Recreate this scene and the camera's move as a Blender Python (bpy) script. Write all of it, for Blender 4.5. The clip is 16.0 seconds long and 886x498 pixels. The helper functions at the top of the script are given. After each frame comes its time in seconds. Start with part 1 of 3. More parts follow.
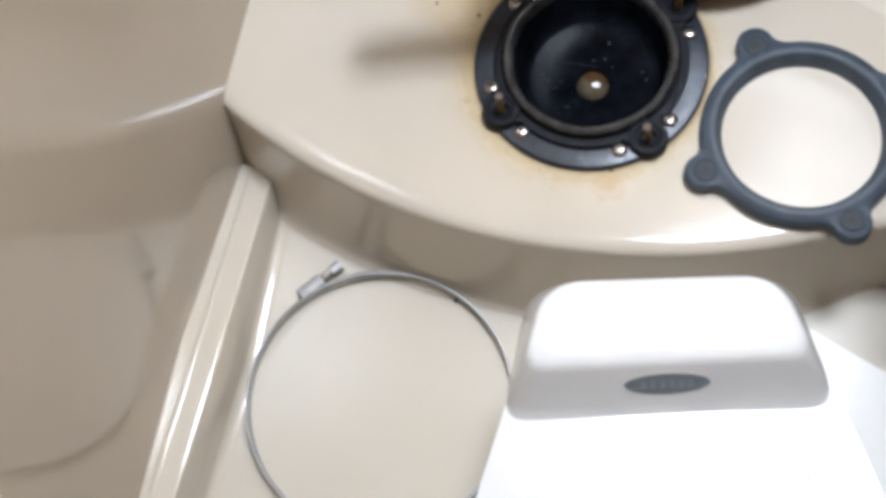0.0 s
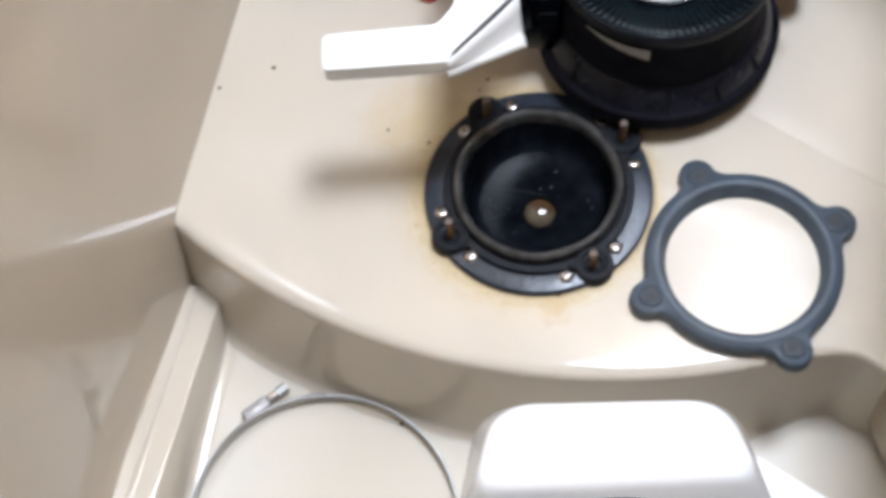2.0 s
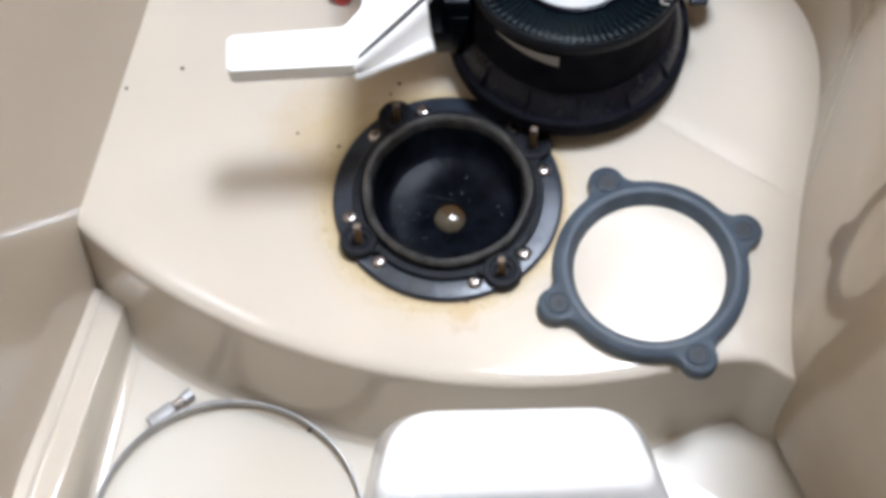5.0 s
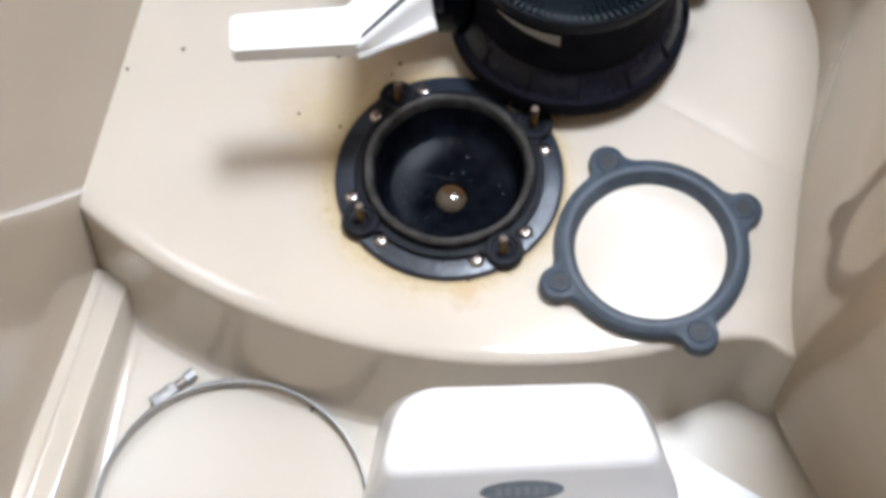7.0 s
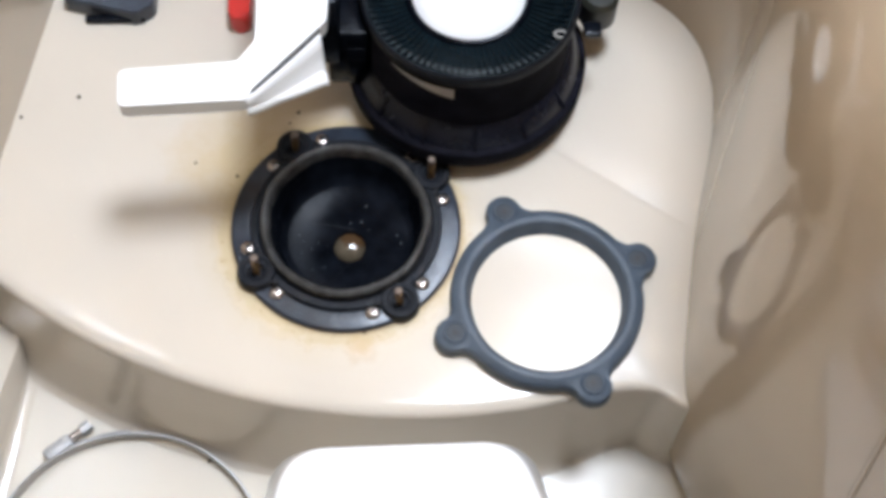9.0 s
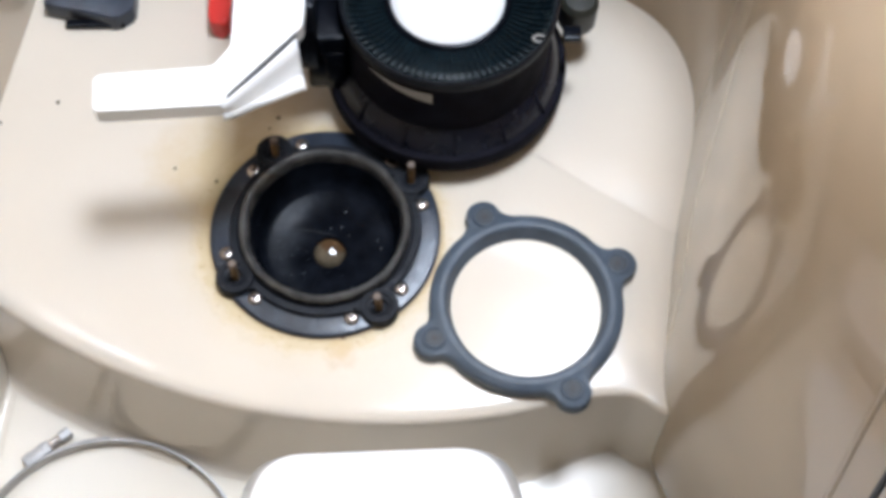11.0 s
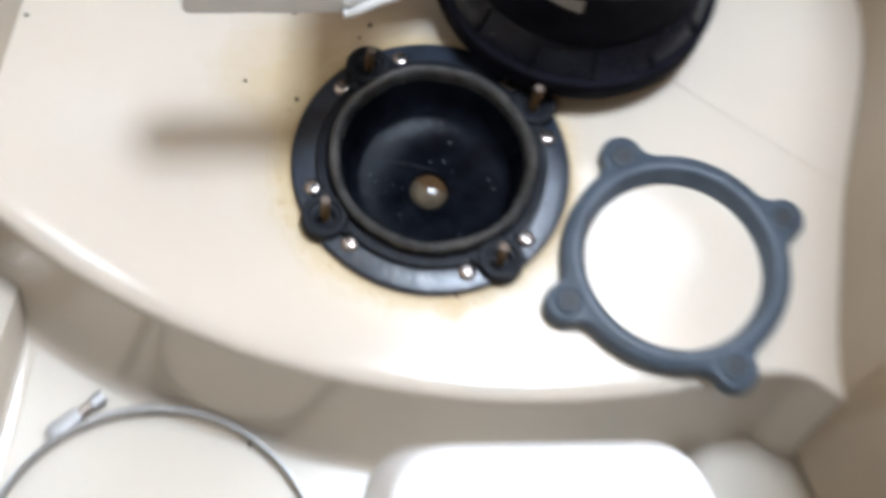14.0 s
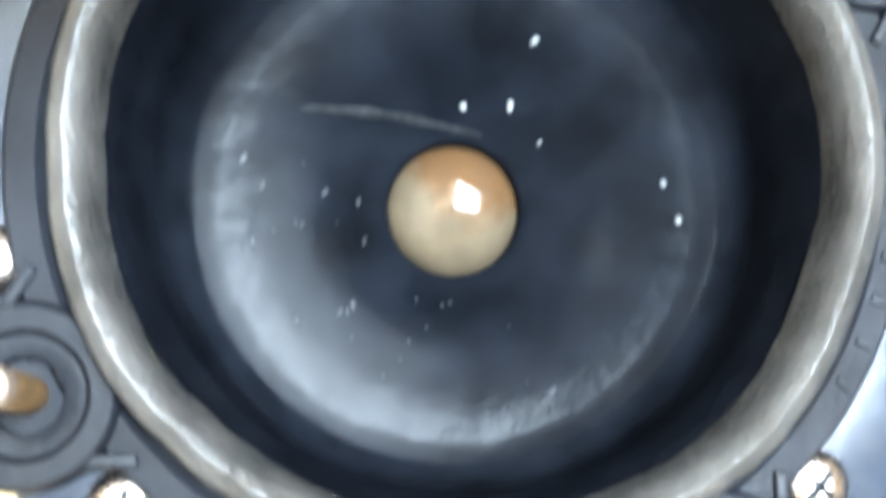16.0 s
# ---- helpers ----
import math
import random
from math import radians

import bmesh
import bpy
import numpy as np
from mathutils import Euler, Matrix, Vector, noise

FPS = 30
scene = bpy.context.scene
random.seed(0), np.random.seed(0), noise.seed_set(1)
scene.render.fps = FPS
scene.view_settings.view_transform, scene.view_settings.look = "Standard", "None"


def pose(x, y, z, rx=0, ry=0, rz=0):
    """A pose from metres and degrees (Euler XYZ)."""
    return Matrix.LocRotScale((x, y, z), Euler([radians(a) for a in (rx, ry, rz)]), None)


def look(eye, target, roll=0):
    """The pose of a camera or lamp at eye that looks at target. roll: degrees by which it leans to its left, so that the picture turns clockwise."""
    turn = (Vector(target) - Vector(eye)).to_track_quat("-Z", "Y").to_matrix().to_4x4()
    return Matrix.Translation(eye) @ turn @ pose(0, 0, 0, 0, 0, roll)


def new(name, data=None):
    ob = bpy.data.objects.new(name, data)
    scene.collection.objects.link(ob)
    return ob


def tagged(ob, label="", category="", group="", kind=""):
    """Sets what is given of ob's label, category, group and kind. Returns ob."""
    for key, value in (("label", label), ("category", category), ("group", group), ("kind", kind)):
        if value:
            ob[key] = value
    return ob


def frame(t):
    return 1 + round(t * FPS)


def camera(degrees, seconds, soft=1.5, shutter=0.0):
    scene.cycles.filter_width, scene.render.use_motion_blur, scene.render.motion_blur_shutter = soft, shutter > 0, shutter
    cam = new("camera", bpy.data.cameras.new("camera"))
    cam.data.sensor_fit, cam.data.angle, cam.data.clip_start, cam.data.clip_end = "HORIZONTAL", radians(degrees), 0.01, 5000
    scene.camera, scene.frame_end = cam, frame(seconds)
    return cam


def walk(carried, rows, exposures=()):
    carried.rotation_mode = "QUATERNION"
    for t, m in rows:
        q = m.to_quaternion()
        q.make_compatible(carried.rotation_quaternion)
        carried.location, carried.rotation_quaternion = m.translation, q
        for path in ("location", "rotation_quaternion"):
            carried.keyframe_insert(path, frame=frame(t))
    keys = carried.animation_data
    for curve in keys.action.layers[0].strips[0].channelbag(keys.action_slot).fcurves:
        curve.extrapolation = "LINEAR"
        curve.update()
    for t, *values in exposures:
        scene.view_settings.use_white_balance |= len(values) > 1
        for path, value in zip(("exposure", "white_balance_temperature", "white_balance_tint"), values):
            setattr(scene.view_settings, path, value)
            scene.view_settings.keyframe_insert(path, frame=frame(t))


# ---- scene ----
cam = camera(38.0, 16.0, soft=4.2, shutter=1.0)
PATH = [
    (0, look((0.012, -0.466, 0.9), (-0.246, 0.202, -0.967), -21.1)),
    (0.5, look((-0.006, -0.467, 0.902), (-0.246, 0.22, -0.96), -19.2)),
    (1, look((-0.004, -0.466, 0.9), (-0.238, 0.296, -0.934), -16.8)),
    (1.5, look((-0.001, -0.474, 0.902), (-0.2, 0.356, -0.906), -13.1)),
    (2, look((0.001, -0.473, 0.908), (-0.15, 0.381, -0.895), -10.1)),
    (2.5, look((0.005, -0.47, 0.91), (-0.112, 0.395, -0.89), -7.8)),
    (3, look((0.017, -0.47, 0.905), (-0.085, 0.404, -0.891), -6.9)),
    (3.5, look((0.02, -0.47, 0.902), (-0.056, 0.404, -0.895), -5.3)),
    (4, look((0.023, -0.469, 0.899), (-0.04, 0.402, -0.9), -4.5)),
    (6.5, look((0.012, -0.473, 0.902), (-0.024, 0.373, -0.91), -2.6)),
    (7, look((0.011, -0.476, 0.902), (-0.022, 0.366, -0.912), -2.8)),
    (7.5, look((0.011, -0.477, 0.902), (0.02, 0.358, -0.915), -0.4)),
    (8, look((0.049, -0.464, 0.905), (0.058, 0.342, -0.926), -0.8)),
    (8.5, look((0.043, -0.459, 0.911), (0.094, 0.358, -0.914), 2.0)),
    (9, look((0.045, -0.451, 0.913), (0.106, 0.411, -0.891), 2.7)),
    (11.5, look((0.067, -0.45, 0.908), (0.129, 0.42, -0.892), 2.6)),
    (12, look((0.072, -0.445, 0.904), (0.127, 0.39, -0.912), 2.3)),
    (12.5, look((0.069, -0.448, 0.896), (0.133, 0.365, -0.93), 3.2)),
    (13, look((0.055, -0.451, 0.891), (0.160, 0.343, -0.941), 7.4)),
    (13.5, look((0.038, -0.476, 0.869), (0.177, 0.370, -0.938), 12.4)),
    (14, look((-0.074, -0.373, 0.744), (0.123, 0.415, -1.084), 13.8)),
    (14.2, pose(-0.0515, -0.2995, 0.6585, 21.65, -2.75, -0.70)),
    (14.5, pose(-0.0085, -0.1990, 0.4940, 17.24, -1.53, -1.41)),
    (14.6, pose(-0.0082, -0.1703, 0.4535, 14.88, -2.12, -1.16)),
    (14.9, pose(-0.0011, -0.1096, 0.3437, 10.41, -2.29, 0.34)),
    (15, pose(-0.0001, -0.0987, 0.3123, 9.90, -2.15, 1.18)),
    (15.3, pose(-0.0067, -0.0720, 0.2424, 6.95, -2.63, 1.74)),
    (15.5, pose(-0.0059, -0.0615, 0.2162, 5.75, -1.88, 2.19)),
    (15.6, pose(-0.0171, -0.0490, 0.2098, 5.29, -4.24, 2.21)),
    (15.8, pose(-0.0185, -0.0429, 0.2110, 7.21, -4.40, 1.71)),
    (16, pose(-0.0205, -0.0370, 0.2150, 7.35, -4.75, 1.33)),
]
EXPOSURES = [(0, -0.2, 5410, 9), (1.5, -0.08, 5390, 10), (3, 0.10, 5370, 10), (8.5, 0.08, 5370, 10), (11.5, 0.20, 5330, 10), (13.5, 0.18, 5330, 9), (14.6, 0.05, 5050, 7), (15.0, 0.0, 4930, 6), (15.5, 0.6, 4650, 5), (15.7, 1.35, 4950, 3), (16, 2.7, 5130, 0)]
walk(cam, PATH, EXPOSURES)

# ---------------- world and lamps ----------------
world = bpy.data.worlds.new("room_air")
world.use_nodes = True
world.node_tree.nodes["Background"].inputs[0].default_value = (0.9, 0.95, 1.0, 1)
world.node_tree.nodes["Background"].inputs[1].default_value = 0.05
scene.world = world

FLOOR_Z = -0.113
CEIL_Z = 1.86


def lamp(name, eye, target, size, watts, colour):
    data = bpy.data.lights.new(name, "AREA")
    data.shape, data.size, data.energy, data.color = "DISK", size, watts, colour
    ob = new(name, data)
    ob.matrix_world = look(eye, target)
    return ob


lamp("ceiling_lamp_light", (0.28, 0.17, 1.815), (0.28, 0.17, 0), 0.40, 30, (1.0, 0.985, 0.96))


# ---------------- materials ----------------
def material(name, base, rough=0.4, metal=0.0, vary=0.06, scale=60.0, bump=0.0, bump_scale=400.0, spec=0.5, coat=0.0, ior=1.5):
    m = bpy.data.materials.new(name)
    m.use_nodes = True
    nt = m.node_tree
    b = nt.nodes["Principled BSDF"]
    b.inputs["Roughness"].default_value = rough
    b.inputs["Metallic"].default_value = metal
    b.inputs["Specular IOR Level"].default_value = spec
    b.inputs["IOR"].default_value = ior
    b.inputs["Coat Weight"].default_value = coat
    b.inputs["Coat Roughness"].default_value = 0.08
    tc = nt.nodes.new("ShaderNodeTexCoord")
    no = nt.nodes.new("ShaderNodeTexNoise")
    no.inputs["Scale"].default_value = scale
    no.inputs["Detail"].default_value = 6
    nt.links.new(tc.outputs["Object"], no.inputs["Vector"])
    ra = nt.nodes.new("ShaderNodeValToRGB")
    ra.color_ramp.elements[0].position, ra.color_ramp.elements[1].position = 0.3, 0.7
    ra.color_ramp.elements[0].color = (*[c * (1 - vary) for c in base], 1)
    ra.color_ramp.elements[1].color = (*[min(1, c * (1 + vary)) for c in base], 1)
    nt.links.new(no.outputs["Fac"], ra.inputs["Fac"])
    nt.links.new(ra.outputs["Color"], b.inputs["Base Color"])
    # gloss breaks up at a second, finer scale
    n2 = nt.nodes.new("ShaderNodeTexNoise")
    n2.inputs["Scale"].default_value = scale * 4.3
    n2.inputs["Detail"].default_value = 4
    nt.links.new(tc.outputs["Object"], n2.inputs["Vector"])
    mr = nt.nodes.new("ShaderNodeMapRange")
    mr.inputs["To Min"].default_value, mr.inputs["To Max"].default_value = max(0.02, rough * 0.75), min(1, rough * 1.3)
    nt.links.new(n2.outputs["Fac"], mr.inputs["Value"])
    nt.links.new(mr.outputs["Result"], b.inputs["Roughness"])
    if bump:
        bn = nt.nodes.new("ShaderNodeTexNoise")
        bn.inputs["Scale"].default_value = bump_scale
        bn.inputs["Detail"].default_value = 5
        nt.links.new(tc.outputs["Object"], bn.inputs["Vector"])
        bu = nt.nodes.new("ShaderNodeBump")
        bu.inputs["Strength"].default_value = bump
        bu.inputs["Distance"].default_value = 0.001
        nt.links.new(bn.outputs["Fac"], bu.inputs["Height"])
        nt.links.new(bu.outputs["Normal"], b.inputs["Normal"])
    return m


def overlay(m, fac_socket, colour, rough=None):
    """Lay a second colour over the base colour of m where the socket is 1."""
    nt = m.node_tree
    b = nt.nodes["Principled BSDF"]
    old = b.inputs["Base Color"].links[0].from_socket
    mx = nt.nodes.new("ShaderNodeMix")
    mx.data_type = "RGBA"
    nt.links.new(fac_socket, mx.inputs[0])
    nt.links.new(old, mx.inputs[6])
    mx.inputs[7].default_value = (*colour, 1)
    nt.links.new(mx.outputs[2], b.inputs["Base Color"])
    if rough is not None:
        oldr = b.inputs["Roughness"].links[0].from_socket
        mr = nt.nodes.new("ShaderNodeMix")
        nt.links.new(fac_socket, mr.inputs[0])
        nt.links.new(oldr, mr.inputs[2])
        mr.inputs[3].default_value = rough
        nt.links.new(mr.outputs[0], b.inputs["Roughness"])


def math_node(nt, op, a, b=None, clamp=False):
    n = nt.nodes.new("ShaderNodeMath")
    n.operation, n.use_clamp = op, clamp
    for i, v in enumerate((a, b)):
        if v is None:
            continue
        if isinstance(v, (int, float)):
            n.inputs[i].default_value = v
        else:
            nt.links.new(v, n.inputs[i])
    return n.outputs[0]


def blob(nt, centre, r_in, r_out, wobble, scale):
    """A soft round stain in the plane of the shelf: 1 inside r_in, 0 past r_out, with a ragged outline."""
    tc = nt.nodes.new("ShaderNodeTexCoord")
    sep = nt.nodes.new("ShaderNodeVectorMath")
    sep.operation = "SUBTRACT"
    nt.links.new(tc.outputs["Object"], sep.inputs[0])
    sep.inputs[1].default_value = (*centre, 0)
    flat = nt.nodes.new("ShaderNodeVectorMath")
    flat.operation = "MULTIPLY"
    nt.links.new(sep.outputs[0], flat.inputs[0])
    flat.inputs[1].default_value = (1, 1, 0)
    ln = nt.nodes.new("ShaderNodeVectorMath")
    ln.operation = "LENGTH"
    nt.links.new(flat.outputs[0], ln.inputs[0])
    no = nt.nodes.new("ShaderNodeTexNoise")
    no.inputs["Scale"].default_value = scale
    no.inputs["Detail"].default_value = 7
    no.inputs["Roughness"].default_value = 0.65
    nt.links.new(tc.outputs["Object"], no.inputs["Vector"])
    off = math_node(nt, "MULTIPLY", math_node(nt, "SUBTRACT", no.outputs["Fac"], 0.5), wobble)
    d = math_node(nt, "ADD", ln.outputs["Value"], off)
    mr = nt.nodes.new("ShaderNodeMapRange")
    mr.inputs["From Min"].default_value, mr.inputs["From Max"].default_value = r_in, r_out
    mr.inputs["To Min"].default_value, mr.inputs["To Max"].default_value = 1, 0
    nt.links.new(d, mr.inputs["Value"])
    return mr.outputs["Result"]


GEL = (0.655, 0.592, 0.492)
gelcoat = material("cream_gelcoat", GEL, 0.12, vary=0.02, scale=9, bump=0.02, bump_scale=60, spec=0.5)
shelf_gel = material("stained_cream_gelcoat", GEL, 0.12, vary=0.02, scale=9, bump=0.02, bump_scale=60)
nt = shelf_gel.node_tree
FLANGE = (0.0, 0.006)
overlay(shelf_gel, math_node(nt, "MULTIPLY", blob(nt, (-0.088, 0.070), 0.015, 0.062, 0.075, 40), 0.62), (0.56, 0.42, 0.19))
overlay(shelf_gel, math_node(nt, "MULTIPLY", blob(nt, (-0.003, 0.003), 0.088, 0.122, 0.026, 55), 0.42), (0.60, 0.49, 0.29), 0.4)
# yellow stain, browned further to tint the shadow beside the valve
overlay(shelf_gel, math_node(nt, "MULTIPLY", blob(nt, (-0.040, 0.112), 0.012, 0.050, 0.06, 34), 0.5), (0.50, 0.36, 0.17), 0.3)
ring_stain = blob(nt, (-0.003, 0.004), 0.0945, 0.1050, 0.026, 85)
overlay(shelf_gel, math_node(nt, "MULTIPLY", ring_stain, 0.8), (0.53, 0.42, 0.22), 0.5)
# brown specks caught in the old sealant
tcn = nt.nodes.new("ShaderNodeTexCoord")
spn = nt.nodes.new("ShaderNodeTexNoise")
spn.inputs["Scale"].default_value = 210
spn.inputs["Detail"].default_value = 3
nt.links.new(tcn.outputs["Object"], spn.inputs["Vector"])
spr = nt.nodes.new("ShaderNodeMapRange")
spr.inputs["From Min"].default_value, spr.inputs["From Max"].default_value = 0.62, 0.68
nt.links.new(spn.outputs["Fac"], spr.inputs["Value"])
overlay(shelf_gel, math_node(nt, "MULTIPLY", math_node(nt, "MULTIPLY", spr.outputs["Result"], ring_stain), 0.55), (0.36, 0.22, 0.09), 0.6)
overlay(shelf_gel, math_node(nt, "MULTIPLY", blob(nt, (0.012, -0.096), 0.004, 0.016, 0.02, 110), 0.55), (0.50, 0.33, 0.12), 0.5)
overlay(shelf_gel, math_node(nt, "MULTIPLY", blob(nt, FLANGE, 0.0915, 0.0945, 0.006, 160), 0.6), (0.36, 0.24, 0.11), 0.6)
floor_gel = material("cream_floor_gelcoat", (0.675, 0.623, 0.522), 0.24, vary=0.015, scale=5, bump=0.03, bump_scale=140)
# wall shade is put into these colours: same gelcoat, right side darkest
wall_gel = material("shade_toned_wall_gelcoat", (0.465, 0.375, 0.266), 0.085, vary=0.03, scale=7, spec=0.28)
side_gel = material("lightly_shade_toned_wall_gelcoat", (0.54, 0.472, 0.375), 0.075, vary=0.03, scale=7, spec=0.55)
white_plastic = material("white_plastic", (0.87, 0.87, 0.865), 0.16, vary=0.015, scale=20, spec=0.5, coat=0.3)
white_satin = material("white_moulded_plastic", (0.84, 0.835, 0.82), 0.3, vary=0.02, scale=40)
rubber = material("blue_grey_rubber", (0.062, 0.079, 0.103), 0.5, vary=0.22, scale=45, bump=0.12, bump_scale=900)
# darker tone that carries the shade of recesses and grooves
recess_shade = material("dark_recess_shade", (0.019, 0.024, 0.031), 0.55, vary=0.2, scale=200)
flange_plastic = material("black_abs_plate", (0.024, 0.030, 0.043), 0.30, vary=0.55, scale=34, bump=0.3, bump_scale=110, spec=0.36)
flange_step = material("black_abs_matt", (0.0095, 0.0105, 0.014), 0.5, vary=0.3, scale=60, bump=0.15, bump_scale=500, spec=0.15)
worn_rubber = material("worn_brown_black_rubber", (0.052, 0.050, 0.048), 0.24, vary=0.4, scale=90, bump=0.5, bump_scale=800)
bowl_black = material("wet_black_plastic", (0.0046, 0.0055, 0.0080), 0.2, vary=0.5, scale=70, bump=0.2, bump_scale=110, spec=0.21, ior=1.14)
black_gloss = material("black_gloss_plastic", (0.004, 0.005, 0.008), 0.2, vary=0.3, scale=40, bump=0.05, bump_scale=300, spec=0.25, ior=1.28)
black_ribbed = material("dark_teal_black_plastic", (0.005, 0.0095, 0.0125), 0.2, vary=0.3, scale=60, spec=0.4, ior=1.28)
steel = material("bright_steel", (0.47, 0.42, 0.385), 0.26, metal=1.0, vary=0.12, scale=300)
band_steel = material("stainless_band", (0.40, 0.395, 0.39), 0.45, metal=0.6, vary=0.12, scale=120)
rusty = material("rusty_brass_bolt", (0.19, 0.115, 0.045), 0.6, metal=0.3, vary=0.4, scale=420, bump=0.5, bump_scale=1200)
bolt_tip = material("scuffed_bolt_end", (0.16, 0.12, 0.09), 0.6, metal=0.2, vary=0.2, scale=500)
red_plastic = material("red_plastic", (0.62, 0.035, 0.025), 0.35, vary=0.08, scale=60)
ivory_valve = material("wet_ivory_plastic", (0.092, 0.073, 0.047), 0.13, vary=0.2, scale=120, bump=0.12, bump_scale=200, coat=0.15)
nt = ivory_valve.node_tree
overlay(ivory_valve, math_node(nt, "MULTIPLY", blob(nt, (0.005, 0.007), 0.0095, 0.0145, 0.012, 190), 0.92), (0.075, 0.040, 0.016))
fleck = material("pale_dried_residue", (0.036, 0.040, 0.046), 0.3, vary=0.3, scale=900)
smear_film = material("grey_dried_film", (0.0135, 0.0145, 0.0165), 0.55, vary=0.5, scale=500, spec=0.05)
badge_grey = material("grey_oval_badge", (0.16, 0.19, 0.22), 0.35, vary=0.1, scale=200)
badge_mark = material("pale_badge_mark", (0.22, 0.25, 0.28), 0.35, vary=0.05, scale=200)
label_paper = material("grey_paper_label", (0.30, 0.285, 0.26), 0.6, vary=0.08, scale=150)
# door gasket; also the black of shaded gaps and holes
gasket_and_shade_black = material("black_gasket_and_gap_shade", (0.015, 0.014, 0.013), 0.55, vary=0.2, scale=100)
dirt = material("brown_dirt", (0.09, 0.06, 0.035), 0.8, vary=0.4, scale=800, bump=0.6, bump_scale=1500)
skirt_gloss = material("polished_black_plastic", (0.008, 0.009, 0.017), 0.25, vary=0.3, scale=30, bump=0.08, bump_scale=120, spec=0.5, ior=1.4)
valve_black = material("deep_navy_black_plastic", (0.0110, 0.0106, 0.0152), 0.55, vary=0.3, scale=50, bump=0.05, bump_scale=300, spec=0.012)
olive = material("dark_olive_rubber", (0.018, 0.018, 0.012), 0.45, vary=0.3, scale=120)
# brown chosen to set how much light bounces back
bounce_wall = material("unseen_brown_bounce_wall", (0.20, 0.165, 0.13), 0.4, vary=0.25, scale=6)
ceiling_paint = material("unseen_bounce_ceiling", (0.48, 0.475, 0.465), 0.5, vary=0.02, scale=8)
glow = bpy.data.materials.new("lamp_diffuser")
glow.use_nodes = True
glow.node_tree.nodes["Principled BSDF"].inputs["Emission Color"].default_value = (1, 0.95, 0.87, 1)
glow.node_tree.nodes["Principled BSDF"].inputs["Emission Strength"].default_value = 3.0


# ---------------- mesh helpers ----------------
def link(name, bm, mat, smooth=True, angle=40):
    me = bpy.data.meshes.new(name)
    bm.normal_update()
    bm.to_mesh(me)
    bm.free()
    if mat:
        me.materials.append(mat)
    if smooth:
        me.shade_smooth()
        me.set_sharp_from_angle(angle=radians(angle))
    return new(name, me)


def part(name, bm, mat, parent, label="", angle=40):
    ob = link(name, bm, mat, angle=angle)
    ob.parent = parent
    if label:
        tagged(ob, label)
    return ob


def thing(name, x, y, z, label, category, group="", rz=0):
    ob = new(name)
    ob.empty_display_size = 0.02
    ob.matrix_world = pose(x, y, z, 0, 0, rz)
    return tagged(ob, label, category, group)


def lathe(profile, segs=96, radius=None, bm=None, centre=(0, 0, 0), caps=False):
    """Turn (r, z) pairs about the z axis. radius(angle, r, i) may reshape r."""
    bm = bm or bmesh.new()
    rings = []
    for i, (r, z) in enumerate(profile):
        ring = []
        for k in range(segs):
            a = 2 * math.pi * k / segs
            rr = radius(a, r, i) if radius else r
            ring.append(bm.verts.new((centre[0] + rr * math.cos(a), centre[1] + rr * math.sin(a), centre[2] + z)))
        rings.append(ring)
    for a, b in zip(rings, rings[1:]):
        for k in range(segs):
            bm.faces.new((a[k], a[(k + 1) % segs], b[(k + 1) % segs], b[k]))
    if caps:
        bm.faces.new(rings[0][::-1])
        bm.faces.new(rings[-1])
    bmesh.ops.recalc_face_normals(bm, faces=bm.faces)
    return bm


def slab(outline, z0, z1, bevel=0.0, segs=3, bm=None):
    """A plate of that outline (counter-clockwise) from z0 to z1 with rounded edges."""
    own = bmesh.new()
    low = [own.verts.new((x, y, z0)) for x, y in outline]
    high = [own.verts.new((x, y, z1)) for x, y in outline]
    n = len(outline)
    own.faces.new(low[::-1])
    own.faces.new(high)
    for k in range(n):
        own.faces.new((low[k], low[(k + 1) % n], high[(k + 1) % n], high[k]))
    if bevel:
        rim = [e for e in own.edges if abs(e.verts[0].co.z - e.verts[1].co.z) < 1e-7]
        bmesh.ops.bevel(own, geom=rim, offset=bevel, segments=segs, profile=0.5, affect="EDGES", clamp_overlap=True)
    if bm is None:
        return own
    tmp = bpy.data.meshes.new("tmp")
    own.to_mesh(tmp)
    own.free()
    bm.from_mesh(tmp)
    bpy.data.meshes.remove(tmp)
    return bm


def rounded(points, radii, steps=6):
    """A polygon with its corners rounded. radii: one number or one for each corner."""
    out = []
    n = len(points)
    for k in range(n):
        r = radii[k] if isinstance(radii, (list, tuple)) else radii
        p, a, b = Vector(points[k]), Vector(points[k - 1]), Vector(points[(k + 1) % n])
        u, v = (a - p).normalized(), (b - p).normalized()
        if r <= 0:
            out.append(tuple(p))
            continue
        ang = u.angle(v)
        d = min(r / math.tan(ang / 2), 0.49 * (a - p).length, 0.49 * (b - p).length)
        s, e = p + u * d, p + v * d
        for i in range(steps + 1):
            t = i / steps
            out.append(tuple(s * (1 - t) ** 2 + p * 2 * t * (1 - t) + e * t ** 2))
    return out


def box(cx, cy, cz, sx, sy, sz, bevel=0.002, bm=None, segs=2):
    h = [(cx - sx / 2, cy - sy / 2), (cx + sx / 2, cy - sy / 2), (cx + sx / 2, cy + sy / 2), (cx - sx / 2, cy + sy / 2)]
    return slab(rounded(h, bevel, 3), cz - sz / 2, cz + sz / 2, min(bevel, sz * 0.45), segs, bm)


